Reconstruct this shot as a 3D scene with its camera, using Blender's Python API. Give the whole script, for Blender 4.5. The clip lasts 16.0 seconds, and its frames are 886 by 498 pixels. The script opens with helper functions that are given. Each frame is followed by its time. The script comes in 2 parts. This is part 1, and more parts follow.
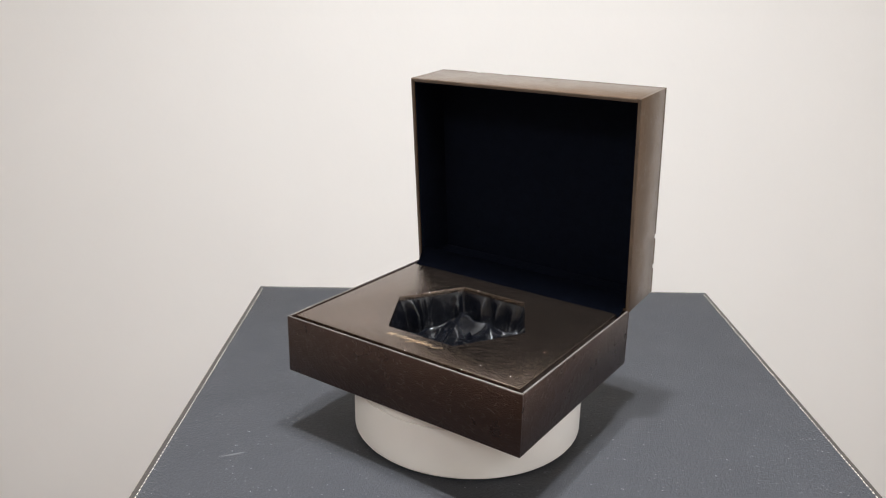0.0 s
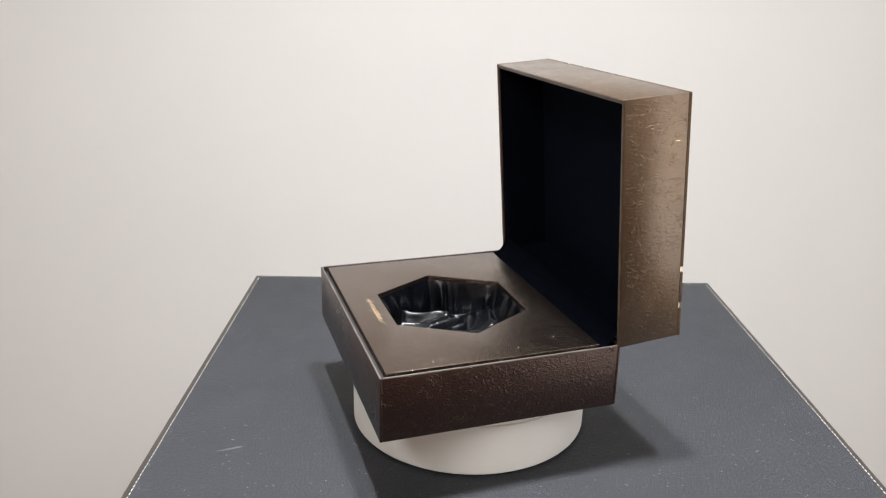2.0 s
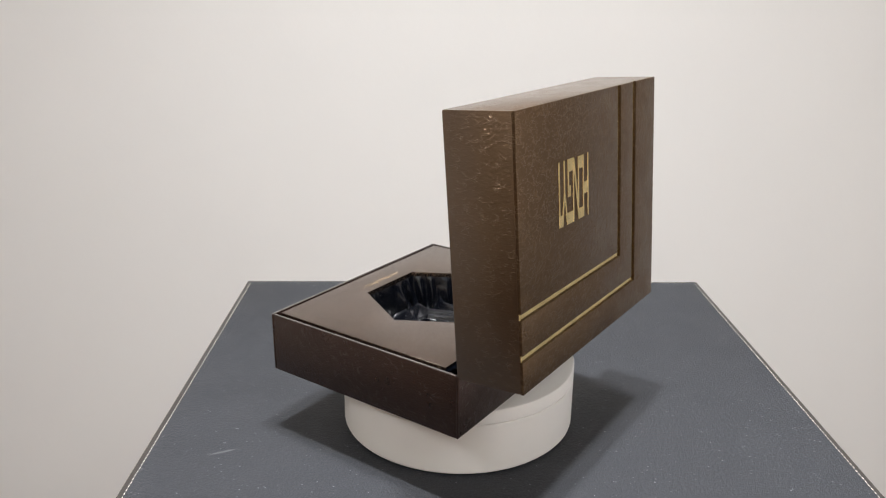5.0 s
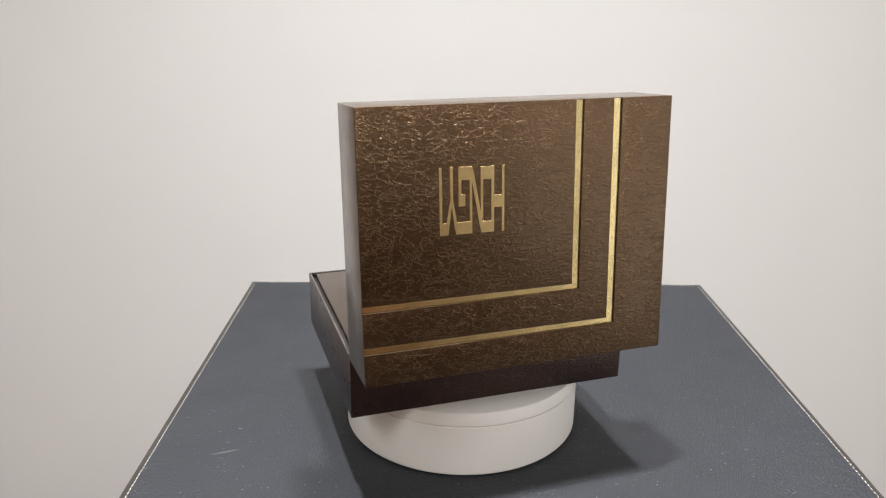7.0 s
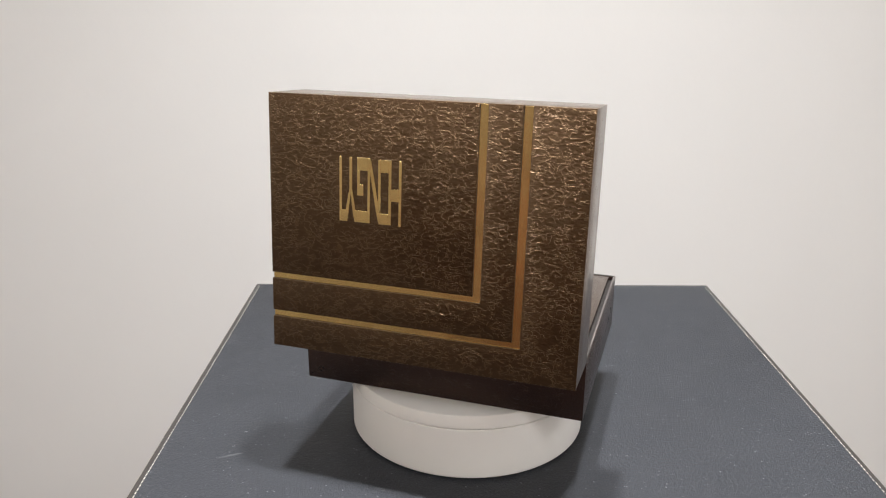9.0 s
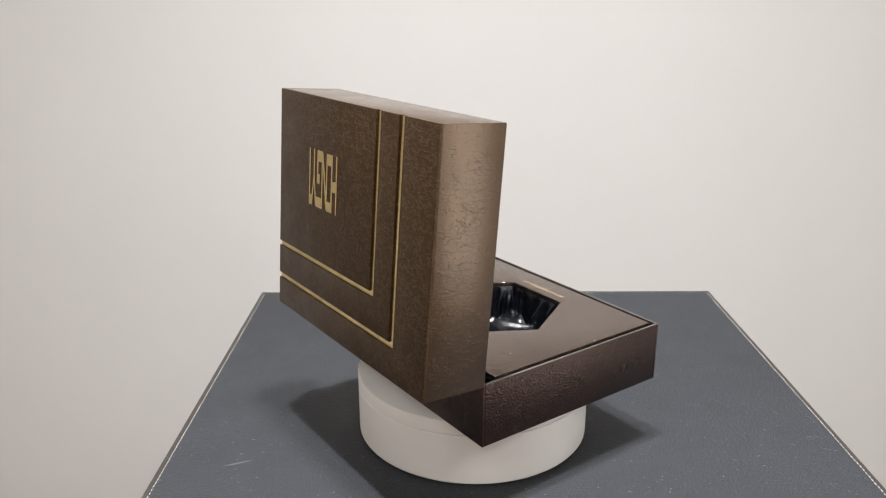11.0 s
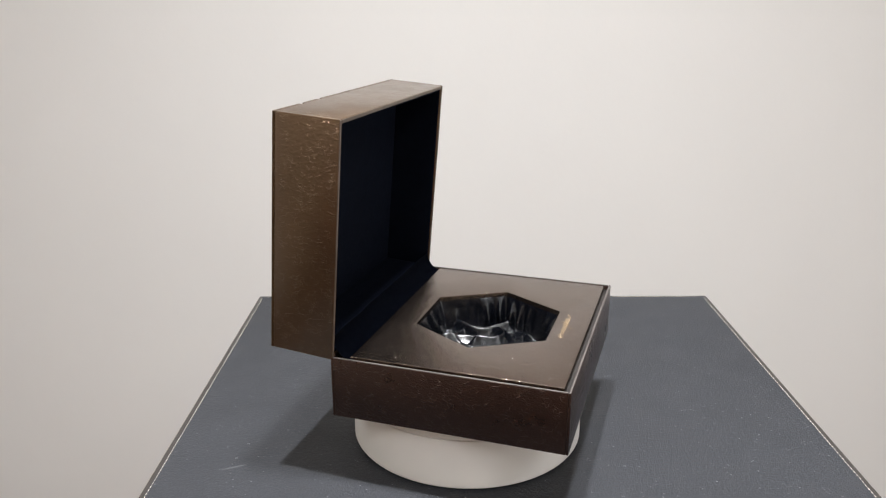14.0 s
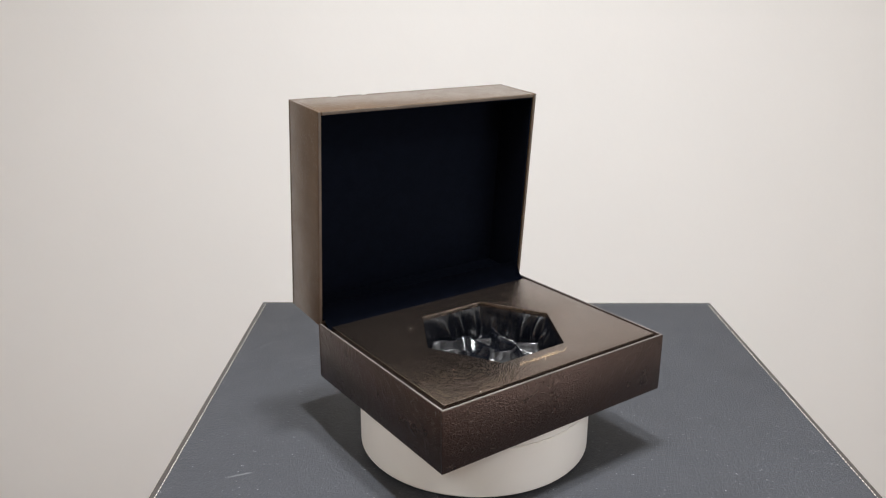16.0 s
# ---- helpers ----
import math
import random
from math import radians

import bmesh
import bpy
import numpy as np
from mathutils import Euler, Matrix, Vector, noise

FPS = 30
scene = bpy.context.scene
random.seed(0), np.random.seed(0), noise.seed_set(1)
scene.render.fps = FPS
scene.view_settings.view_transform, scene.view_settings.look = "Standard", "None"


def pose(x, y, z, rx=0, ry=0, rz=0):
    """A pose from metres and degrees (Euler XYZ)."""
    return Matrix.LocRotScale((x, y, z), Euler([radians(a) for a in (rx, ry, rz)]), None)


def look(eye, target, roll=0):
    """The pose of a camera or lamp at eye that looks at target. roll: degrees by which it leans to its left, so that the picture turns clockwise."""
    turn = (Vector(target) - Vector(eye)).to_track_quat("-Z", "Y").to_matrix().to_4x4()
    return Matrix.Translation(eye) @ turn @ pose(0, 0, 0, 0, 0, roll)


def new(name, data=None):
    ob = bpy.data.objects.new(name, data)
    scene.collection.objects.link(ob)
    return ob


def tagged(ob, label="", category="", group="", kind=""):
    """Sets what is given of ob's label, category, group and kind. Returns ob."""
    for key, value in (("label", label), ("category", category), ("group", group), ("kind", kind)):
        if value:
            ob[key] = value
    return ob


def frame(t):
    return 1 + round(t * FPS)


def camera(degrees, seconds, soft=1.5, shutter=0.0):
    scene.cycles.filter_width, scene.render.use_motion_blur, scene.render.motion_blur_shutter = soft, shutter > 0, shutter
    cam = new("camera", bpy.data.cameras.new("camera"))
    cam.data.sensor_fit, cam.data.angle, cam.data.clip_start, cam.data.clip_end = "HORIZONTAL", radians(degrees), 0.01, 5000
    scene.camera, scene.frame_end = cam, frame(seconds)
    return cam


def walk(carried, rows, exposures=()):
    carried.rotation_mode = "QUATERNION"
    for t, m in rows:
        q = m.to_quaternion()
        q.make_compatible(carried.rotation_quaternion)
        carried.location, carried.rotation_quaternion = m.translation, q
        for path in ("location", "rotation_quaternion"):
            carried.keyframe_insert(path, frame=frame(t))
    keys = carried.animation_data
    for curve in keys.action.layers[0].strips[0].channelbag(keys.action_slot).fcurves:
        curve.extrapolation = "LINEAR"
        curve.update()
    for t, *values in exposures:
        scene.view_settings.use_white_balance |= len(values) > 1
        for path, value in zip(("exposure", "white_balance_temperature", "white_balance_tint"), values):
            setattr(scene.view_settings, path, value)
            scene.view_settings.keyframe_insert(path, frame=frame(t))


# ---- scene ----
# ---- camera ----
cam = camera(58.86, 16.0, soft=1.2)
walk(cam, [
    (0, pose(-0.0191, -0.4573, 0.2657, 71.78, -0.88, 0.08)),
    (0.5, pose(-0.0193, -0.4554, 0.2662, 71.57, -0.78, -0.16)),
    (1, pose(-0.0192, -0.4568, 0.2650, 71.40, -0.88, -0.13)),
    (1.5, pose(-0.0206, -0.4546, 0.2648, 71.11, -1.04, -0.01)),
    (2, pose(-0.0226, -0.4462, 0.2647, 70.79, -1.10, -0.21)),
    (2.5, pose(-0.0226, -0.4437, 0.2632, 70.67, -1.07, -0.50)),
    (3, pose(-0.0212, -0.4479, 0.2656, 70.70, -0.93, -0.62)),
    (3.5, pose(-0.0206, -0.4507, 0.2663, 70.90, -0.81, -0.85)),
    (4, pose(-0.0169, -0.4519, 0.2658, 71.04, -0.51, -0.81)),
    (6.5, pose(-0.0196, -0.4511, 0.2650, 71.17, -0.51, -0.64)),
    (7, pose(-0.0171, -0.4529, 0.2654, 71.25, -0.60, -0.37)),
    (7.5, pose(-0.0185, -0.4546, 0.2653, 71.35, -0.35, -0.57)),
    (8, pose(-0.0179, -0.4549, 0.2644, 71.40, -0.25, -0.48)),
    (8.5, pose(-0.0203, -0.4514, 0.2637, 71.39, -0.22, -0.46)),
    (9, pose(-0.0188, -0.4499, 0.2643, 71.35, -0.32, -0.22)),
    (9.5, pose(-0.0216, -0.4518, 0.2657, 71.62, -0.04, -0.51)),
    (12, pose(-0.0191, -0.4549, 0.2678, 71.84, 0.10, -0.09)),
    (12.5, pose(-0.0184, -0.4533, 0.2677, 71.92, 0.03, -0.13)),
    (13, pose(-0.0174, -0.4524, 0.2686, 71.94, 0.09, -0.09)),
    (13.5, pose(-0.0164, -0.4537, 0.2694, 71.95, 0.07, -0.05)),
    (14, pose(-0.0155, -0.4561, 0.2691, 72.03, 0.10, -0.04)),
    (14.5, pose(-0.0182, -0.4550, 0.2686, 72.02, -0.06, -0.22)),
    (15, pose(-0.0203, -0.4556, 0.2704, 71.93, -0.04, -0.17)),
    (15.5, pose(-0.0221, -0.4532, 0.2702, 72.08, -0.14, -0.12)),
    (16, pose(-0.0225, -0.4540, 0.2699, 72.37, -0.19, -0.21)),
], exposures=[(0, -0.18), (2.5, -0.24), (4, -0.33), (7, -0.29), (9, -0.25), (12.5, -0.38), (16, -0.27)])

# ---- light: ceiling lamps in a white room ----
world = bpy.data.worlds.new("room_air")
world.use_nodes = True
world.node_tree.nodes["Background"].inputs[0].default_value = (0.9, 0.95, 1.0, 1)
world.node_tree.nodes["Background"].inputs[1].default_value = 0.02
scene.world = world


def ceiling_lamp(x, y, z, size, power, colour, spread=180):
    data = bpy.data.lights.new("ceiling_lamp", "AREA")
    data.shape, data.size, data.energy, data.color = "DISK", size, power, colour
    data.spread = radians(spread)
    lamp = new("ceiling_lamp", data)
    lamp.location = (x, y, z)
    return lamp


CEIL = 1.62
LAMP = (0.97, 0.98, 1.0)
ceiling_lamp(-0.10, -0.08, CEIL - 0.02, 0.06, 11.8, LAMP, 96)
ceiling_lamp(0.15, -0.08, CEIL - 0.02, 0.14, 11.8, LAMP, 96)
ceiling_lamp(1.02, -1.30, CEIL - 0.02, 0.75, 15.5, LAMP)
ceiling_lamp(-1.06, -1.30, CEIL - 0.02, 0.75, 19.5, LAMP)

# unseen fill light added on the east side, in an opening made for it
data = bpy.data.lights.new("east_fill_light", "AREA")
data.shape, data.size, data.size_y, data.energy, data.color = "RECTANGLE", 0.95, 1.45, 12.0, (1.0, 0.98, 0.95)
east_fill_light = new("east_fill_light", data)
east_fill_light.matrix_world = look((1.57, -0.78, 0.09), (0.0, -0.60, 0.09))

# ---- measures of the box, the turntable and the table, in metres ----
Z0, RT = 0.0408, 0.0730                      # turntable height and radius
W, D, H = 0.1638, 0.1345, 0.0363             # base of the box
OX, OY = 0.0012, -0.0115                     # the box sits a little off the axis
LEAN, LW, LH, LT = -4.68, 0.1636, 0.1344, 0.0384
HY, HZ = 0.0661, 0.0755 - Z0                 # foot of the lid's rim, in the box's space
TXL, TXR, TYB, TYF = -0.1878, 0.2315, 0.2324, -0.1900
FLOOR = -0.75


# ---- materials ----
class Mat:
    def __init__(self, name):
        self.m = bpy.data.materials.new(name)
        self.m.use_nodes = True
        self.nt = self.m.node_tree
        self.bsdf = self.nt.nodes["Principled BSDF"]
        self.co = self.node("ShaderNodeTexCoord").outputs["Object"]

    def node(self, kind, feature="", operation="", data_type=""):
        n = self.nt.nodes.new(kind)
        if feature:
            n.feature = feature
        if operation:
            n.operation = operation
        if data_type:
            n.data_type = data_type
        return n

    def link(self, a, b):
        self.nt.links.new(a, b)

    def put(self, **vals):
        for k, v in vals.items():
            s = self.bsdf.inputs[k.replace("_", " ")]
            if hasattr(v, "is_linked"):
                self.link(v, s)
            else:
                s.default_value = v

    def mapped(self, scale):
        n = self.node("ShaderNodeMapping")
        n.inputs["Scale"].default_value = scale
        self.link(self.co, n.inputs[0])
        return n.outputs[0]

    def noise(self, scale, detail=4, rough=0.6, at=None, distort=0.0):
        n = self.node("ShaderNodeTexNoise")
        n.inputs["Scale"].default_value, n.inputs["Detail"].default_value = scale, detail
        n.inputs["Roughness"].default_value, n.inputs["Distortion"].default_value = rough, distort
        self.link(at or self.co, n.inputs["Vector"])
        return n.outputs["Fac"]

    def cells(self, scale, feature="DISTANCE_TO_EDGE", at=None, out="Distance"):
        n = self.node("ShaderNodeTexVoronoi", feature=feature)
        n.inputs["Scale"].default_value = scale
        self.link(at or self.co, n.inputs["Vector"])
        return n.outputs[out]

    def ramp(self, fac, *stops):
        n = self.node("ShaderNodeValToRGB")
        while len(n.color_ramp.elements) < len(stops):
            n.color_ramp.elements.new(0.5)
        for e, (p, c) in zip(n.color_ramp.elements, stops):
            e.position, e.color = p, (*c, 1) if isinstance(c, tuple) else (c, c, c, 1)
        self.link(fac, n.inputs[0])
        return n.outputs[0]

    def math(self, op, a, b):
        n = self.node("ShaderNodeMath", operation=op)
        for s, v in zip(n.inputs, (a, b)):
            if hasattr(v, "is_linked"):
                self.link(v, s)
            else:
                s.default_value = v
        return n.outputs[0]

    def mix(self, fac, a, b):
        n = self.node("ShaderNodeMix", data_type="RGBA")
        for s, v in zip((n.inputs[0], n.inputs[6], n.inputs[7]), (fac, a, b)):
            if hasattr(v, "is_linked"):
                self.link(v, s)
            else:
                s.default_value = (*v, 1) if isinstance(v, tuple) else v
        return n.outputs[2]

    def warp(self, at, scale, amount):
        n = self.node("ShaderNodeTexNoise")
        n.inputs["Scale"].default_value, n.inputs["Detail"].default_value = scale, 2
        self.link(at, n.inputs["Vector"])
        sub = self.node("ShaderNodeVectorMath", operation="SUBTRACT")
        self.link(n.outputs["Color"], sub.inputs[0])
        sub.inputs[1].default_value = (0.5, 0.5, 0.5)
        sc = self.node("ShaderNodeVectorMath", operation="SCALE")
        self.link(sub.outputs[0], sc.inputs[0])
        sc.inputs["Scale"].default_value = amount
        add = self.node("ShaderNodeVectorMath", operation="ADD")
        self.link(at, add.inputs[0])
        self.link(sc.outputs[0], add.inputs[1])
        return add.outputs[0]

    def bump(self, height, dist, strength=1.0, before=None):
        n = self.node("ShaderNodeBump")
        n.inputs["Strength"].default_value, n.inputs["Distance"].default_value = strength, dist
        self.link(height, n.inputs["Height"])
        if before:
            self.link(before, n.inputs["Normal"])
        return n.outputs[0]


def creased_leather(name, base, ridge, amount, rough, metal, depth, stretch=(1, 1, 1), grain=0.6, tint=0.25, coat=0.0):
    """Pearl-lacquered bonded leather: fine pebbles and thin raised creases that run, fork and fade."""
    m = Mat(name)
    at = m.warp(m.mapped(stretch), 260, 0.0032)

    def lines(scale, width, seed, spread):
        n = m.noise(scale, 1.2, 0.5, at=m.warp(at, scale * 1.6, seed), distort=0.7)
        thin = m.ramp(m.math("ABSOLUTE", m.math("SUBTRACT", n, 0.5), 0.0), (0.0, 1.0), (width * 0.35, 0.8), (width, 0.0))
        return m.math("MULTIPLY", thin, m.ramp(m.noise(scale * spread, 2), (0.62 - amount * 0.28, 0.0), (0.74 - amount * 0.28, 1.0)))
    crease = m.math("MAXIMUM", lines(165, 0.022, 0.0034, 0.7), lines(250, 0.030, 0.0018, 0.6))
    cell = m.ramp(m.cells(270, at=at), (0.0, 1.0), (0.03, 0.7), (0.10, 0.0))
    cell = m.math("MULTIPLY", cell, m.ramp(m.noise(330, 2), (0.68 - amount * 0.20, 0.0), (0.76 - amount * 0.20, 1.0)))
    crease = m.math("MAXIMUM", crease, cell)
    dome = m.cells(620, feature="SMOOTH_F1", at=at)
    pebble = m.math("ADD", m.math("MULTIPLY", dome, 1.3), m.math("MULTIPLY", m.noise(1100, 2, 0.6, at=at), 0.6))
    blot = m.noise(28, 4)
    col = m.mix(m.ramp(blot, (0.3, 0.0), (0.75, 1.0)), base, tuple(c * 1.18 for c in base))
    # golden tint paints lighter pigment and caught light onto the raised creases
    col = m.mix(m.math("MULTIPLY", crease, tint), col, ridge)
    high = m.math("ADD", crease, m.math("MULTIPLY", pebble, grain))
    m.put(Base_Color=col, Roughness=m.ramp(m.noise(60, 5), (0.3, rough * 0.85), (0.7, rough * 1.15)), Metallic=metal,
          Normal=m.bump(high, depth), Coat_Weight=coat, Coat_Roughness=0.2, Coat_Normal=m.bump(high, depth * 0.6))
    return m.m


def pebbled_leather(name, base, rough, metal, scale, depth, stretch=(1, 1, 1), crack=0.35, coat=0.0):
    """Lacquered leather with a close pebble grain, thin valleys and a few sharp wrinkles."""
    m = Mat(name)
    at = m.warp(m.mapped(stretch), scale * 0.5, 1.1 / scale)
    valley = m.ramp(m.cells(scale, at=at), (0.0, 0.0), (0.10, 0.45), (0.32, 1.0))
    fine = m.noise(scale * 1.9, 2, 0.55, at=at)
    swell = m.noise(scale * 0.32, 3, 0.6, at=at)
    n = m.noise(scale * 0.30, 1.5, 0.5, at=at, distort=0.9)
    wrinkle = m.ramp(m.math("ABSOLUTE", m.math("SUBTRACT", n, 0.5), 0.0), (0.0, 1.0), (0.012, 0.7), (0.045, 0.0))
    wrinkle = m.math("MULTIPLY", wrinkle, m.ramp(m.noise(scale * 0.4, 2), (0.50, 0.0), (0.62, 1.0)))
    high = m.math("ADD", m.math("MULTIPLY", valley, 0.45), m.math("MULTIPLY", fine, 0.55))
    high = m.math("ADD", high, m.math("ADD", m.math("MULTIPLY", swell, 0.9), m.math("MULTIPLY", wrinkle, crack)))
    col = m.mix(m.ramp(m.noise(30, 5), (0.3, 0.0), (0.72, 1.0)), tuple(c * 0.92 for c in base), tuple(c * 1.10 for c in base))
    m.put(Base_Color=col, Roughness=m.ramp(m.noise(70, 5), (0.3, rough * 0.88), (0.7, rough * 1.12)), Metallic=metal,
          Normal=m.bump(high, depth), Coat_Weight=coat, Coat_Roughness=0.25, Coat_Normal=m.bump(high, depth * 0.7))
    return m.m


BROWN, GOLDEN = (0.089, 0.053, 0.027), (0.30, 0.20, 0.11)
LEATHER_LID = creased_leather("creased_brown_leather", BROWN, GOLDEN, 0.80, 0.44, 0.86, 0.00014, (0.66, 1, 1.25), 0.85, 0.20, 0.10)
# same leather as the lid face, base lightened for the light its sides catch
LEATHER_SIDE_LIT = creased_leather("brown_leather_side_lit", (0.145, 0.094, 0.057), GOLDEN, 0.40, 0.38, 0.92, 0.00010, (1.2, 0.80, 1.6), 0.55, 0.08, 0.7)
LEATHER_TRAY = pebbled_leather("dark_brown_leather", (0.059, 0.035, 0.028), 0.30, 0.80, 540, 0.00022, (0.8, 0.8, 1.3), 1.1, 0.15)
LEATHER_PANEL = pebbled_leather("glossy_brown_leather", (0.215, 0.166, 0.136), 0.165, 0.97, 760, 0.00018, (1, 1, 1), 0.55, 0.1)


def plain_material(name, base, rough, metal=0.0, grain=400, depth=0.00005, vary=0.15, sheen=0.0):
    m = Mat(name)
    lo, hi = (tuple(c * k for c in base) for k in (1 - vary, 1 + vary))
    col = m.mix(m.ramp(m.noise(grain * 0.08, 4), (0.3, 0.0), (0.7, 1.0)), lo, hi)
    m.put(Base_Color=col, Roughness=m.ramp(m.noise(grain * 0.2, 3), (0.3, rough * 0.9), (0.7, min(1, rough * 1.1))), Metallic=metal,
          Normal=m.bump(m.noise(grain, 3), depth))
    if sheen:
        m.put(Sheen_Weight=sheen, Sheen_Roughness=0.4, Sheen_Tint=(0.35, 0.5, 0.8, 1))
    return m.m


VELVET = plain_material("black_navy_velvet", (0.0036, 0.0052, 0.0108), 0.95, grain=2500, depth=0.0001, sheen=0.005)
VELVET.node_tree.nodes["Principled BSDF"].inputs["Specular IOR Level"].default_value = 0.06
GUSSET = plain_material("navy_velvet", (0.0013, 0.0021, 0.0050), 0.95, grain=2500, depth=0.0001)
GUSSET.node_tree.nodes["Principled BSDF"].inputs["Specular IOR Level"].default_value = 0.04
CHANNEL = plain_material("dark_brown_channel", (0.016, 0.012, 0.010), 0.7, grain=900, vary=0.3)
WORN_RIM = plain_material("worn_brown_edge", (0.085, 0.073, 0.066), 0.5, grain=900, vary=0.35)
LID_RIM = plain_material("lid_brown_edge", (0.11, 0.078, 0.055), 0.4, grain=900, vary=0.3)
GOLD = plain_material("brushed_gold_foil", (0.82, 0.66, 0.33), 0.24, 1.0, grain=600, depth=0.00002)
GOLD_INK = plain_material("gold_ink", (0.64, 0.48, 0.30), 0.6, 0.3, grain=900)
SATIN = plain_material("black_satin", (0.0016, 0.0020, 0.0034), 0.25, 0.0, grain=2600, depth=0.00006)
SATIN.node_tree.nodes["Principled BSDF"].inputs["Specular IOR Level"].default_value = 0.46
WHITE_PLASTIC = plain_material("matt_white_plastic", (0.90, 0.868, 0.83), 0.45, grain=300, depth=0.00001, vary=0.02)
SEAM = plain_material("grey_seam", (0.10, 0.10, 0.10), 0.7)
THREAD = plain_material("cream_thread", (0.66, 0.61, 0.52), 0.8, grain=3000)
WALL = plain_material("white_wall_paint", (0.80, 0.785, 0.765), 0.9, grain=60, depth=0.0002, vary=0.012)
CEILING = plain_material("white_ceiling_paint", (0.82, 0.81, 0.79), 0.9, grain=60, vary=0.02)
TAN = plain_material("tan_wall_paint", (0.62, 0.53, 0.40), 0.8, grain=60, vary=0.05)
REAR_ORANGE = plain_material("rear_orange_tint", (0.40, 0.130, 0.055), 0.5, grain=40, vary=0.25)
FLOOR_MAT = plain_material("dark_wood_floor", (0.060, 0.034, 0.022), 0.5, grain=50, vary=0.06)


def mat_leather():
    m = Mat("slate_grain_leather")
    at = m.warp(m.co, 300, 0.002)
    peb = m.noise(1300, 3, 0.65, at=at)
    cell = m.cells(620, feature="SMOOTH_F1", at=at)
    sparkle = m.ramp(m.cells(430, feature="F1"), (0.08, 1.0), (0.22, 0.0))
    keep = m.ramp(m.noise(200, 3), (0.54, 0.0), (0.64, 1.0))
    sparkle = m.math("MULTIPLY", sparkle, keep)
    col = m.mix(m.ramp(m.noise(9, 5), (0.3, 0.0), (0.7, 1.0)), (0.0155, 0.0172, 0.0218), (0.0202, 0.0223, 0.0278))
    speck = m.ramp(m.noise(1000, 2, 0.7), (0.35, 0.55), (0.5, 0.95), (0.68, 1.7))
    col = m.mix(1.0, col, speck)
    col.node.blend_type = "MULTIPLY"
    # near-white dots paint the sparkle of lit grain bumps into the base colour
    col = m.mix(m.math("MULTIPLY", sparkle, 0.75), col, (0.42, 0.43, 0.44))
    high = m.math("ADD", m.math("MULTIPLY", peb, 0.8), m.math("ADD", m.math("MULTIPLY", cell, 0.6), sparkle))
    m.put(Base_Color=col, Roughness=m.ramp(m.noise(25, 5), (0.3, 0.52), (0.7, 0.62)), Specular_IOR_Level=0.50, Normal=m.bump(high, 0.00055, 1.0))
    return m.m


TABLE_LEATHER = mat_leather()
SCUFF = plain_material("pale_scuff", (0.078, 0.081, 0.086), 0.7, grain=900, vary=0.3)
EDGE_LEATHER = plain_material("dark_edge_leather", (0.035, 0.030, 0.026), 0.5, grain=900)


# ---- builders ----
def part(name, bm, material, parent, label=""):
    me = bpy.data.meshes.new(name)
    bmesh.ops.recalc_face_normals(bm, faces=bm.faces)
    bm.to_mesh(me)
    bm.free()
    me.materials.append(material)
    ob = new(name, me)
    ob.parent = parent
    if label:
        tagged(ob, label)
    return ob


def block(bm, x0, x1, y0, y1, z0, z1, bevel=0.0, segments=2, m=None):
    made = bmesh.ops.create_cube(bm, size=1)["verts"]
    for v in made:
        v.co = Vector(((x0, x1)[v.co.x > 0], (y0, y1)[v.co.y > 0], (z0, z1)[v.co.z > 0]))
    if bevel:
        edges = list({e for v in made for e in v.link_edges})
        made = bmesh.ops.bevel(bm, geom=edges, offset=bevel, segments=segments, affect="EDGES", profile=0.5)["verts"]
    if m is not None:
        bmesh.ops.transform(bm, matrix=m, verts=list({v for v in made}))
    return bm


def prism(bm, pts, z0, z1, bevel=0.0):
    """An upright prism over a plan outline."""
    low = [bm.verts.new((x, y, z0)) for x, y in pts]
    high = [bm.verts.new((x, y, z1)) for x, y in pts]
    n = len(pts)
    bm.faces.new(low[::-1])
    top = bm.faces.new(high)
    for i in range(n):
        bm.faces.new((low[i], low[(i + 1) % n], high[(i + 1) % n], high[i]))
    if bevel:
        bmesh.ops.bevel(bm, geom=list(top.edges), offset=bevel, segments=2, affect="EDGES", profile=0.5)
    return bm


def smooth(ob, angle=35):
    me = ob.data
    me.shade_smooth()
    me.set_sharp_from_angle(angle=radians(angle))
    return ob


def lathe(bm, profile, steps=128):
    """Turn a profile of (radius, height) round the z axis."""
    rings = []
    for r, z in profile:
        rings.append([bm.verts.new((r * math.cos(2 * math.pi * i / steps), r * math.sin(2 * math.pi * i / steps), z)) for i in range(steps)])
    for a, b in zip(rings, rings[1:]):
        for i in range(steps):
            bm.faces.new((a[i], a[(i + 1) % steps], b[(i + 1) % steps], b[i]))
    bm.faces.new(rings[0][::-1])
    bm.faces.new(rings[-1])
    return bm


# ---- room ----
def slab(name, x0, x1, y0, y1, z0, z1, material, label):
    ob = part(name, block(bmesh.new(), x0, x1, y0, y1, z0, z1), material, None)
    return tagged(ob, label, "wall" if name.startswith("wall") else name, kind="structure")


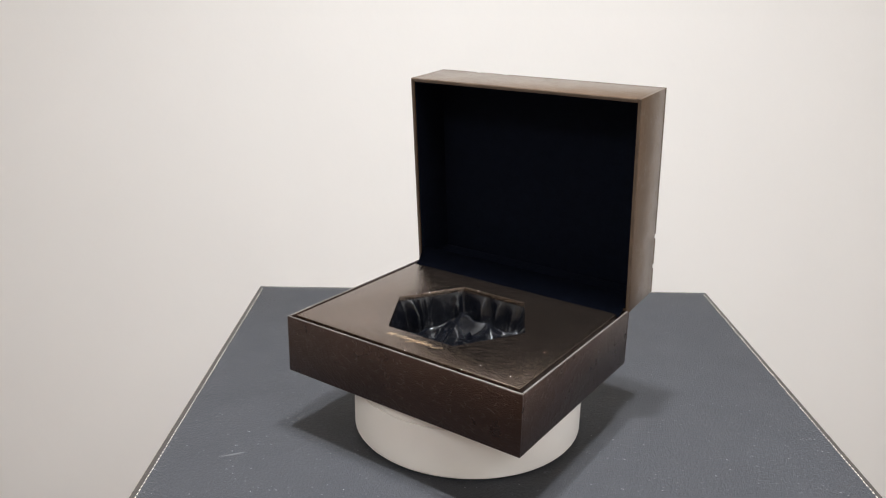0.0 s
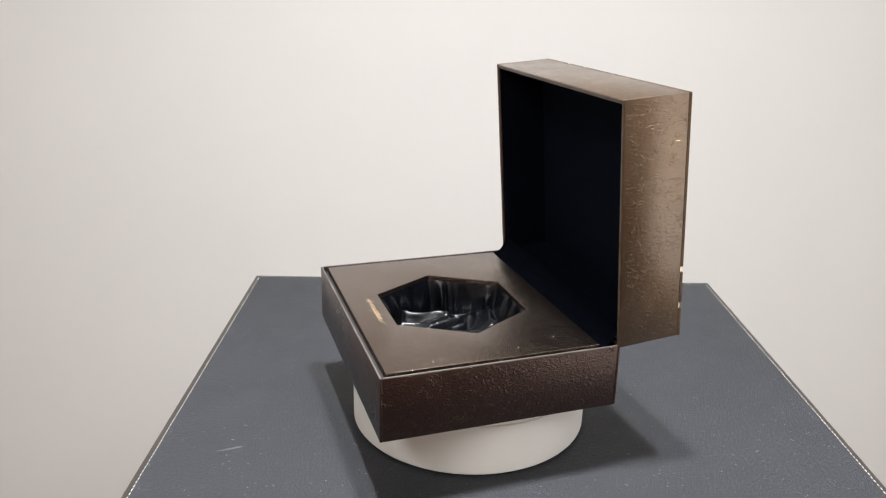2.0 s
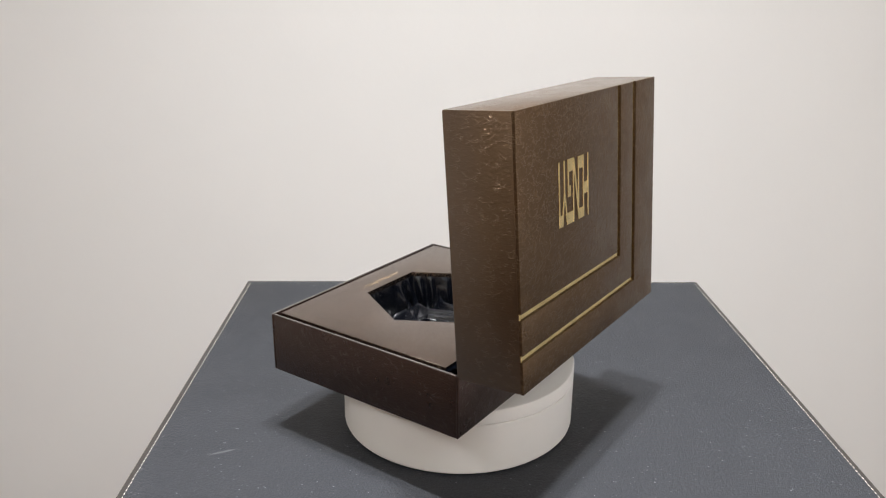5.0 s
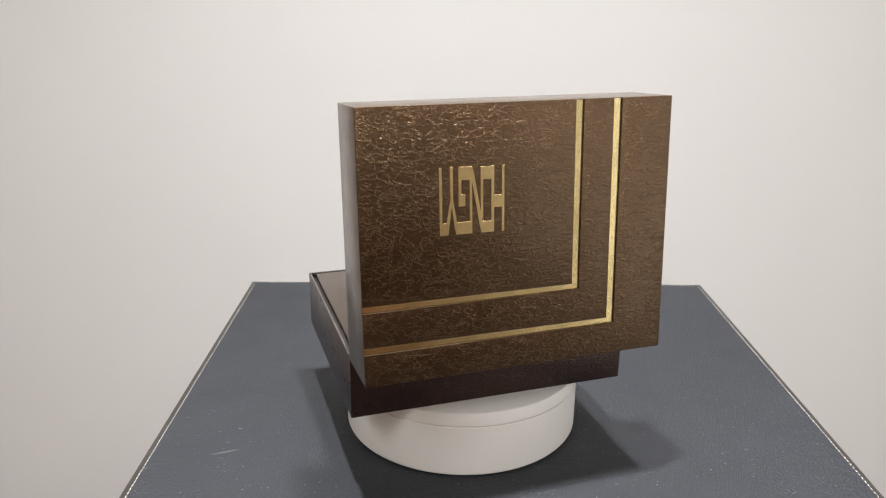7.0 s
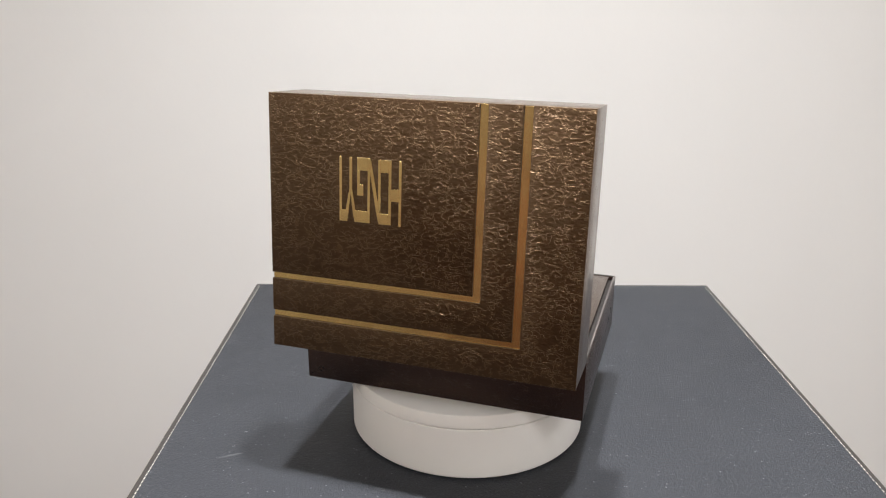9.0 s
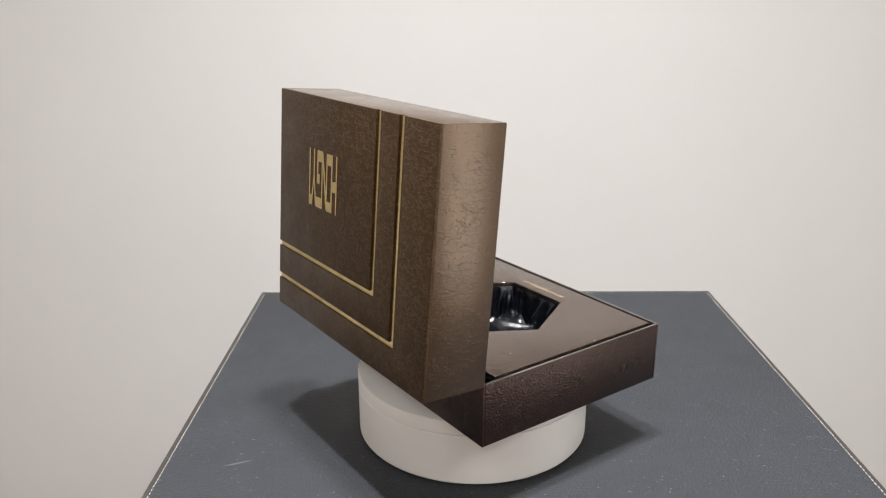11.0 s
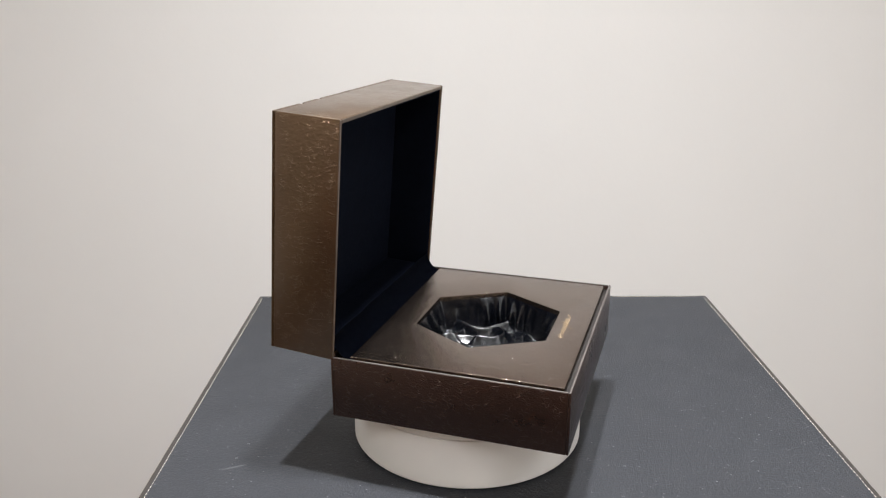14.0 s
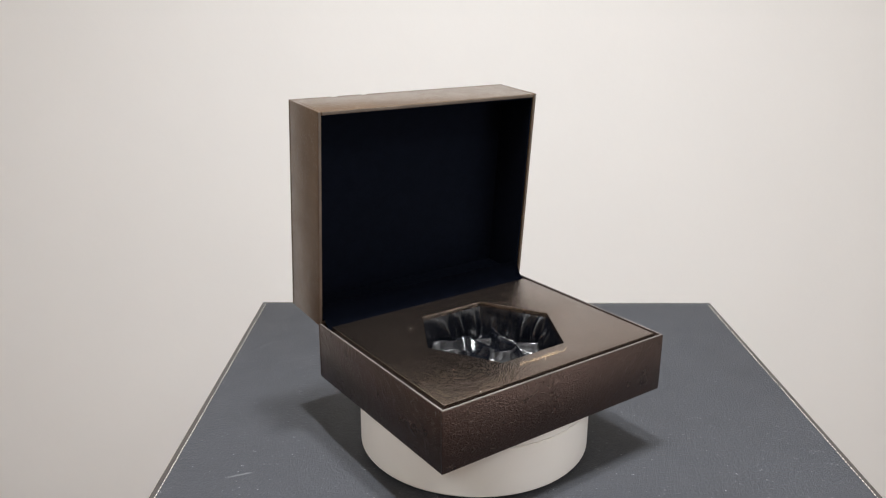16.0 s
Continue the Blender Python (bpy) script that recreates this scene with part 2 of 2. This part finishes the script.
RX0, RX1, RY0, RY1 = -1.60, 1.60, -2.60, 0.78
slab("floor", RX0 - 0.1, RX1 + 0.1, RY0 - 0.1, RY1 + 0.1, FLOOR - 0.1, FLOOR, FLOOR_MAT, "dark brown wooden floor under the table")
slab("ceiling", RX0 - 0.1, RX1 + 0.1, RY0 - 0.1, RY1 + 0.1, CEIL, CEIL + 0.1, CEILING, "plain white painted ceiling")
slab("wall_north", RX0 - 0.1, RX1 + 0.1, RY1, RY1 + 0.1, FLOOR, CEIL, WALL, "plain off-white painted wall behind the table")
# unseen rear wall: orange below, tan above, added to tint the gold's reflections
slab("wall_south", RX0 - 0.1, RX1 + 0.1, RY0 - 0.1, RY0, FLOOR, 0.14, REAR_ORANGE, "unseen orange-brown lower wall added to tint gold reflections")
slab("wall_south_upper", RX0 - 0.1, RX1 + 0.1, RY0 - 0.1, RY0, 0.14, CEIL, TAN, "unseen tan wall over the orange-brown part, added for reflections")
# east wall, left open only where the added fill light stands
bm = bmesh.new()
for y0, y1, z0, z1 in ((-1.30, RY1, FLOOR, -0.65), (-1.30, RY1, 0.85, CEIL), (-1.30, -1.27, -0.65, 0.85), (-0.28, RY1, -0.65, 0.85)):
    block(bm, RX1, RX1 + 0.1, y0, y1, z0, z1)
tagged(part("wall_east", bm, WALL, None), "plain off-white painted wall with an opening for the added fill light", "wall", kind="structure")
slab("wall_east_far", RX1, RX1 + 0.1, RY0, -1.30, FLOOR, CEIL, WALL, "plain off-white painted side wall")
slab("wall_west", RX0 - 0.1, RX0, -0.70, RY1, FLOOR, CEIL, WALL, "plain off-white painted side wall")
# unseen; tan is chosen here for darker reflections in the lid
slab("wall_west_far", RX0 - 0.1, RX0, RY0, -0.70, FLOOR, CEIL, TAN, "plain tan painted side wall")


# ---- table ----
def table():
    t = tagged(new("table"), "table topped with slate grey grained leather and cream edge stitching", "table")
    t.location = (0, 0, FLOOR)
    up = -FLOOR
    welt = 0.0040
    bm = block(bmesh.new(), TXL, TXR, TYF, TYB, up - 0.030, up - 0.0004, 0.0012, 3)
    smooth(part("edge_binding", bm, EDGE_LEATHER, t, "dark brown leather edge"))
    bm = bmesh.new()
    e = 0.0031
    prism(bm, [(TXL + e, TYF + e), (TXR - e, TYF + e), (TXR - e, TYB - e), (TXL + e, TYB - e)], up - 0.001, up, 0.0003)
    part("leather_top", bm, TABLE_LEATHER, t, "slate grey grained leather")
    bm = bmesh.new()
    pitch, long, wide = 0.0034, 0.0023, 0.00065

    def stitch(x, y, a, high=0.00045):
        c, s = math.cos(a), math.sin(a)
        ring = []
        for u, v, h in ((-1, 0, 0), (-0.8, -1, 0), (0.8, -1, 0), (1, 0, 0), (0.8, 1, 0), (-0.8, 1, 0), (-0.6, 0, 1), (0.6, 0, 1)):
            dx, dy = u * long / 2, v * wide / 2
            ring.append(bm.verts.new((x + c * dx - s * dy, y + s * dx + c * dy, up - 0.0001 + h * high)))
        a0, b, cc, d, e, f, g, hh = ring
        for face in ((a0, b, g), (b, cc, hh, g), (cc, d, hh), (d, e, hh), (e, f, g, hh), (f, a0, g)):
            bm.faces.new(face)
    for i in range(int((TXR - TXL - 2 * welt) / pitch)):
        x = TXL + welt + (i + 0.5) * pitch
        stitch(x, TYB - welt, 0.06 * random.uniform(-1, 1), 0.0002)
        stitch(x, TYF + welt, 0.06 * random.uniform(-1, 1))
    for i in range(int((TYB - TYF - 2 * welt) / pitch)):
        y = TYF + welt + (i + 0.5) * pitch
        for x in (TXL + welt, TXR - welt):
            stitch(x + random.uniform(-1, 1) * 0.0001, y, math.pi / 2 + 0.06 * random.uniform(-1, 1))
    tagged(part("stitching", bm, THREAD, t, "cream saddle stitching"), kind="stuff")
    bm = lathe(bmesh.new(), [(0.0075, up + 0.00002), (0.006, up + 0.00008)], 24)
    bmesh.ops.transform(bm, matrix=pose(-0.141, -0.0492, 0, 0, 0, 22) @ Matrix.Diagonal((1, 0.11, 1, 1)), verts=bm.verts)
    part("scuff", bm, SCUFF, t, "faint pale scuff mark")
    for x in (TXL + 0.03, TXR - 0.03):
        for y in (TYF + 0.03, TYB - 0.03):
            part("leg", block(bmesh.new(), x - 0.02, x + 0.02, y - 0.02, y + 0.02, 0, up - 0.03, 0.002), EDGE_LEATHER, t)
    return t


table()


# ---- turntable ----
def turntable():
    t = tagged(new("turntable"), "round white plastic motor turntable standing on the leather", "turntable")
    seam = 0.0318
    bm = lathe(bmesh.new(), [(RT - 0.004, 0.0), (RT - 0.004, 0.0007), (RT - 0.0006, 0.0008), (RT, 0.0016), (RT, seam - 0.0003), (RT - 0.0004, seam)])
    smooth(part("housing", bm, WHITE_PLASTIC, t))
    smooth(part("seam", lathe(bmesh.new(), [(RT - 0.0012, seam), (RT - 0.0012, seam + 0.0004)]), SEAM, t, "thin grey gap"))
    bm = lathe(bmesh.new(), [(RT - 0.0006, seam + 0.0004), (RT, seam + 0.0008), (RT, Z0 - 0.0012), (RT - 0.0004, Z0 - 0.0004), (RT - 0.0012, Z0)])
    platter = smooth(part("platter", bm, WHITE_PLASTIC, t))
    for k in range(4):
        a = math.radians(45 + 90 * k)
        bm = lathe(bmesh.new(), [(0.006, -0.0005), (0.006, 0.0008)], 16)
        bmesh.ops.translate(bm, verts=bm.verts, vec=(0.055 * math.cos(a), 0.055 * math.sin(a), -0.0001))
        part("rubber_foot", bm, SEAM, t)
    return t, platter


TURNTABLE, PLATTER = turntable()


# ---- the gift box ----
# crests of the cloth's folds, in millimetres from the middle of the well: height, width, points
FOLDS = ((10.5, 2.6, ((31, 33), (23, 28), (19, 18), (21, 4), (16, -4), (7, -4), (1, 9))),
         (8.0, 3.2, ((22, 27), (26, 14), (31, 2), (40, -8))),
         (9.5, 2.8, ((-15, -38), (-28, -32), (-31, -26), (-26, -15), (-24, 3), (-19, 6), (-14, -1), (-10, -15), (-12, -29))),
         (9.0, 2.6, ((-3, -12), (-10, 4), (-14, 17), (-21, 23))),
         (8.5, 2.8, ((8, -7), (7, 11), (4, 31), (-8, 29), (-23, 35))),
         (7.0, 2.6, ((4, 31), (11, 25), (23, 23))),
         (8.0, 3.0, ((42, -20), (31, -31), (12, -36))),
         (6.0, 4.0, ((-6, -33), (4, -24), (16, -19), (28, -17))))


def curved(pts, cuts=5):
    """The same line, rounded through its points."""
    p = [pts[0], *pts, pts[-1]]
    out = []
    for a, b, c, d in zip(p, p[1:], p[2:], p[3:]):
        for k in range(cuts):
            t = k / cuts
            out.append(tuple(0.5 * (2 * b[i] + (c[i] - a[i]) * t + (2 * a[i] - 5 * b[i] + 4 * c[i] - d[i]) * t * t
                                    + (3 * b[i] - a[i] - 3 * c[i] + d[i]) * t ** 3) for i in (0, 1)))
    return out + [pts[-1]]


CURVED = [(h, w, curved(pts)) for h, w, pts in FOLDS]


def crest(x, y):
    """Lift of the cloth at a place by the nearest folds, steep on one side and soft on the other."""
    best = 0.0
    for h, w, pts in CURVED:
        for (ax, ay), (bx, by) in zip(pts, pts[1:]):
            dx, dy = bx - ax, by - ay
            k = max(0.0, min(1.0, ((x - ax) * dx + (y - ay) * dy) / (dx * dx + dy * dy)))
            ex, ey = x - ax - k * dx, y - ay - k * dy
            side = 1.7 if dx * ey - dy * ex > 0 else 0.75
            d = math.sqrt(ex * ex + ey * ey + 0.5) - 0.7
            best = max(best, h * math.exp(-d / (1.35 * w * side)))
    return best


def satin(bm, r, cy, top):
    """A crumpled cloth that lines the six-sided well: pleats down the sides, long folds over the floor."""
    rings, steps = 64, 240
    rows = []
    for j in range(rings):
        u = j / rings                            # 0 at the rim, 1 at the middle of the floor
        wall = min(1.0, u / 0.34)
        row = []
        for i in range(steps):
            a = 2 * math.pi * i / steps
            edge = r * math.cos(math.pi / 6) / math.cos((a % (math.pi / 3)) - math.pi / 6)
            s = 1 - 0.09 * wall if u < 0.34 else 0.91 * (1 - (u - 0.34) / 0.66)
            pleat = noise.noise(Vector((math.cos(a) * 2.2, math.sin(a) * 2.2, 0.3)))
            sharp = 1 - abs(math.sin(a * 9 + 6.0 * pleat + 1.6 * u))
            inward = (0.9 + pleat) * (0.0050 * sharp + 0.0012 * noise.noise(Vector((math.cos(a) * 9, math.sin(a) * 9, u * 3))))
            rad = edge * s - inward * math.sin(min(1.0, u / 0.34) * math.pi * 0.72) * (1.0 if u < 0.34 else max(0.0, 1 - (u - 0.34) * 3))
            x, y = rad * math.cos(a), rad * math.sin(a)
            wob = Vector((x * 60, y * 60, 2.0))
            px = x * 1000 + 3.0 * noise.noise(wob)
            py = y * 1000 + 3.0 * noise.noise(wob + Vector((7, 3, 1)))
            lift = 0.001 * crest(px, py) + 0.0030 * noise.noise(Vector((x * 45, y * 45, 5.0))) + 0.0010 * max(0.0, 1 - 5 * abs(noise.noise(Vector((px * 0.055, py * 0.055, 9.0)))))
            z = -0.0225 * wall ** 1.15 + lift * min(1.0, max(0.0, (u - 0.10) / 0.26))
            row.append(bm.verts.new((OX + x, cy + y, top + min(z, -0.0004 * min(1, 8 * u)))))
        rows.append(row)
    for a, b in zip(rows, rows[1:]):
        for i in range(steps):
            bm.faces.new((a[i], a[(i + 1) % steps], b[(i + 1) % steps], b[i]))
    bm.faces.new(rows[-1])
    return bm


def gift_box():
    g = tagged(new("gift_box"), "open brown leather presentation box with black satin well and gold trim", "box")
    g.location = (0, 0, Z0)
    x0, x1, y0, y1 = OX - W / 2, OX + W / 2, OY - D / 2, OY + D / 2
    wt = 0.0015
    # base tray: floor and four walls, each lightly rounded
    bm = block(bmesh.new(), x0 + wt, x1 - wt, y0 + wt, y1 - wt, 0.0, 0.003)
    base = part("base", bm, LEATHER_TRAY, g, "dark brown leather base")
    for n, a in (("front_wall", (x0, x1, y0, y0 + wt)), ("back_wall", (x0, x1, y1 - wt, y1)),
                 ("side_wall", (x0, x0 + wt, y0 + wt, y1 - wt)), ("side_wall", (x1 - wt, x1, y0 + wt, y1 - wt))):
        smooth(part(n, block(bmesh.new(), *a, 0, H - 0.0004, 0.0004), LEATHER_TRAY, base))
        rim = (a[0] + 0.0002, a[1] - 0.0002, a[2] + 0.0002, a[3] - 0.0002)
        if n != "back_wall":
            smooth(part("rim", block(bmesh.new(), *rim, H - 0.0010, H, 0.0003), WORN_RIM, base, "worn lighter brown rim"))
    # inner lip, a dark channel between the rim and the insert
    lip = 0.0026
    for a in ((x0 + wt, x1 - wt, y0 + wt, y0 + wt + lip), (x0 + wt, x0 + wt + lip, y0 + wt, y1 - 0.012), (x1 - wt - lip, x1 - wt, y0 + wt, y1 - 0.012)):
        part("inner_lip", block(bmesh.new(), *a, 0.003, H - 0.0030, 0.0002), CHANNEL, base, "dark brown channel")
    # insert with the six-sided well
    ix0, ix1, iy0, iy1 = OX - W / 2 + 0.0041, OX + W / 2 - 0.0041, OY - 0.0630, OY + 0.0565
    top, low, cy, r = H + 0.0002, H - 0.0035, OY - 0.0022, 0.0464
    bm = bmesh.new()
    hexa = [(OX + r * math.cos(math.pi / 3 * k), cy + r * math.sin(math.pi / 3 * k)) for k in range(6)]
    outer = [(ix1, cy), (ix1, iy1), (ix0, iy1), (ix0, cy), (ix0, iy0), (ix1, iy0)]
    lay = {}
    for z in (low, top):
        lay[z] = ([bm.verts.new((*p, z)) for p in hexa], [bm.verts.new((*p, z)) for p in outer])
        h, o = lay[z]
        for k in range(6):
            bm.faces.new((h[k], o[k], o[(k + 1) % 6], h[(k + 1) % 6]))
    for k in range(6):
        n = (k + 1) % 6
        for s in (0, 1):
            bm.faces.new((lay[low][s][k], lay[low][s][n], lay[top][s][n], lay[top][s][k]))
    bmesh.ops.recalc_face_normals(bm, faces=bm.faces)
    tops = [e for e in bm.edges if all(abs(v.co.z - top) < 1e-6 for v in e.verts) and len(e.link_faces) == 2
            and any(abs(f.normal.z) < 0.5 for f in e.link_faces)]
    bmesh.ops.bevel(bm, geom=tops, offset=0.00022, segments=3, affect="EDGES", profile=0.5)
    insert = smooth(part("insert", bm, LEATHER_PANEL, g, "glossy brown leather insert panel"))
    smooth(part("satin_lining", satin(bmesh.new(), r, cy, low + 0.0006), SATIN, insert, "crumpled black satin lining"), 180)
    # gold script, as plain strokes
    cu = bpy.data.curves.new("gold_script", "CURVE")
    cu.dimensions, cu.bevel_depth, cu.bevel_resolution = "3D", 0.00010, 1
    rnd = random.Random(4)
    strokes = [[(-15.5, -48.2), (-16.8, -52.0)], [(-12.6, -46.4), (-14.0, -52.4)], [(-17.2, -50.2), (-11.4, -48.8)], [(2.0, -50.0), (-1.6, -55.4)], [(7.4, -45.2), (4.4, -52.0)]]
    wave, x = [], -11.0
    while x < 14.5:
        wave.append((x, -49.0 + rnd.uniform(0.2, 1.6)))
        wave.append((x + 1.0, -50.8 - rnd.uniform(0.0, 0.7)))
        x += rnd.uniform(2.2, 3.6)
    strokes.append(wave + [(20.0, -47.6)])
    for pts in strokes:
        sp = cu.splines.new("BEZIER")
        sp.bezier_points.add(len(pts) - 1)
        for b, (x, y) in zip(sp.bezier_points, pts):
            b.co = (OX + x / 1000, OY - 0.0493 + (y + 49.3) * 0.00075, top + 0.00003)
            b.handle_left_type = b.handle_right_type = "AUTO"
    tmp = bpy.data.objects.new("tmp", cu)
    me = bpy.data.meshes.new_from_object(tmp)
    bpy.data.objects.remove(tmp)
    me.materials.clear()
    me.materials.append(GOLD_INK)
    script = new("gold_script", me)
    script.parent = insert
    tagged(script, "thin gold script strokes")
    # velvet gusset over the hinge
    bm = bmesh.new()
    prof = []
    for k in range(11):
        a = math.pi / 2 * k / 10
        prof.append((OY + 0.0560 + 0.0105 * math.sin(a), H - 0.0012 + 0.0125 * (1 - math.cos(a))))
    loops = []
    for i in range(41):
        x = x0 + 0.0028 + (x1 - x0 - 0.0056) * i / 40
        w = 0.0005 * noise.noise(Vector((x * 60, 3, 1)))
        loops.append([bm.verts.new((x, y + w, z + w)) for y, z in prof])
    for a, b in zip(loops, loops[1:]):
        for k in range(10):
            bm.faces.new((a[k], a[k + 1], b[k + 1], b[k]))
    bmesh.ops.solidify(bm, geom=bm.faces[:], thickness=0.0008)
    smooth(part("hinge_gusset", bm, GUSSET, g, "dark navy velvet hinge strip"))

    # lid: its space has x along the hinge, y away from the base, z up the open lid
    lid_m = Matrix.Translation((OX, OY + HY, HZ)) @ Matrix.Rotation(radians(-LEAN), 4, "X")
    hw, t = LW / 2, 0.0024
    skin = LT - 0.0016
    bm = block(bmesh.new(), -hw + t, hw - t, LT - 0.0045, skin, t, LH - t)
    lid = part("lid", bm, LEATHER_SIDE_LIT, g, "creased brown leather lid standing open")
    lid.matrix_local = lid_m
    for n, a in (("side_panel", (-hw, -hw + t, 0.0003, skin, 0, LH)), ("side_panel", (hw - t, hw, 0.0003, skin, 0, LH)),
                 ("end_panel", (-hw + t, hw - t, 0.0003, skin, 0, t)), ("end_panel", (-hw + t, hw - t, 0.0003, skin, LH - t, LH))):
        smooth(part(n, block(bmesh.new(), *a, 0.0004), LEATHER_SIDE_LIT, lid))
        part("lid_rim", block(bmesh.new(), a[0] + 0.0003, a[1] - 0.0003, 0, 0.0008, a[4] + 0.0003, a[5] - 0.0003, 0.0002), LID_RIM, lid, "brown cut edge")
    # lining: back and four sides
    lt = 0.0010
    for a in ((-hw + t, hw - t, LT - 0.0062, LT - 0.0047, t, LH - t), (-hw + t, -hw + t + lt, 0.0012, LT - 0.0062, t, LH - t),
              (hw - t - lt, hw - t, 0.0012, LT - 0.0062, t, LH - t), (-hw + t + lt, hw - t - lt, 0.0012, LT - 0.0062, t, t + lt),
              (-hw + t + lt, hw - t - lt, 0.0012, LT - 0.0062, LH - t - lt, LH - t)):
        part("lining", block(bmesh.new(), *a), VELVET, lid, "black velvet lining")
    # outer face: three raised leather fields, parted by two grooves with gold laid in
    mm = 0.001
    g1, g2 = (-32.4 * mm, -28.2 * mm, 37.6 * mm, 40.9 * mm), (-53.4 * mm, -49.0 * mm, 16.6 * mm, 20.0 * mm)

    def field(pts):
        bm2 = bmesh.new()
        prism(bm2, pts, 0, LT - skin, 0.00018)
        # plan (x, z) to the lid's back
        for v in bm2.verts:
            v.co = Vector((v.co.x, skin + v.co.z, v.co.y))
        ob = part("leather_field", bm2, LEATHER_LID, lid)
        return smooth(ob)
    field([(g1[1], g1[3]), (hw, g1[3]), (hw, LH), (g1[1], LH)])
    field([(g2[1], g2[3]), (hw, g2[3]), (hw, g1[2]), (g1[0], g1[2]), (g1[0], LH), (g2[1], LH)])
    field([(-hw, 0), (hw, 0), (hw, g2[2]), (g2[0], g2[2]), (g2[0], LH), (-hw, LH)])
    for gr in (g1, g2):
        bm = bmesh.new()
        e = 0.0001
        pts = [(gr[0] + e, gr[2] + e), (hw - 0.0004, gr[2] + e), (hw - 0.0004, gr[3] - e), (gr[1] - e, gr[3] - e), (gr[1] - e, LH - 0.0004), (gr[0] + e, LH - 0.0004)]
        prism(bm, pts, 0, 0.0006, 0.0001)
        for v in bm.verts:
            v.co = Vector((v.co.x, skin + v.co.z, v.co.y))
        part("gold_inlay", bm, GOLD, lid, "brushed gold inlay strip")
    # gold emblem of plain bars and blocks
    # upright and level bars: two edges across, two up
    bars = ((42.7, 41.3, 72.4, 105.0), (37.3, 35.8, 88.9, 105.0), (33.1, 27.5, 98.6, 105.0), (33.1, 31.6, 91.7, 98.6), (33.1, 29.7, 86.0, 91.7),
            (27.5, 26.2, 72.4, 105.0), (20.6, 16.4, 98.3, 104.6), (16.4, 14.9, 72.4, 104.6), (21.5, 16.4, 72.4, 78.0), (14.9, 11.0, 84.4, 90.5),
            (11.0, 9.6, 72.2, 104.8))
    # slanted bars between them
    slants = (((41.3, 78.4), (39.3, 78.4), (38.4, 72.4), (41.3, 72.4)),
            ((37.3, 89.3), (36.2, 88.9), (38.4, 72.4), (39.7, 76.1)),
            ((36.9, 88.9), (35.8, 89.3), (33.9, 78.0), (35.0, 73.8)),
            ((35.0, 78.4), (27.5, 78.4), (27.5, 72.4), (34.5, 72.4)),
            ((26.2, 105.0), (25.5, 103.0), (20.6, 76.1), (21.5, 72.4), (22.4, 76.1), (26.2, 97.4)),
            ((21.9, 104.6), (20.6, 104.6), (20.6, 78.0), (21.9, 82.6)))
    outlines = [((b, c), (a, c), (a, d), (b, d)) for a, b, c, d in bars]
    outlines.extend(slants)
    for k, pts in enumerate(outlines):
        bm = bmesh.new()
        prism(bm, [(x * mm, z * mm) for x, z in pts], -0.0003, 0.00026 + 0.000004 * k, 0.00008)
        for v in bm.verts:
            v.co = Vector((v.co.x, LT + v.co.z, v.co.y))
        part("emblem_bar", bm, GOLD, lid, "flat gold foil bar")
    return g


BOX = gift_box()


# ---- what moves: the platter turns and carries the box ----
TURN = [(0, -35.08), (0.5, -43.80), (1, -53.08), (1.5, -62.39), (2, -71.82), (2.5, -80.89), (3, -89.85), (3.5, -98.23), (4, -107.47), (4.5, -116.69), (5, -125.90), (5.5, -135.12), (6, -144.34), (6.5, -153.55), (7, -162.16), (7.5, -171.06), (8, -180.21), (8.5, -189.21), (9, -198.26), (9.5, -207.27), (10, -216.43), (10.5, -225.58), (11, -234.74), (11.5, -243.90), (12, -253.05), (12.5, -261.54), (13, -270.25), (13.5, -279.34), (14, -288.32), (14.5, -297.88), (15, -306.93), (15.5, -316.01), (16, -325.00)]


def motions():
    walk(BOX, [(t, pose(0, 0, Z0, 0, 0, a)) for t, a in TURN])
    walk(PLATTER, [(t, pose(0, 0, 0, 0, 0, a)) for t, a in TURN])


motions()
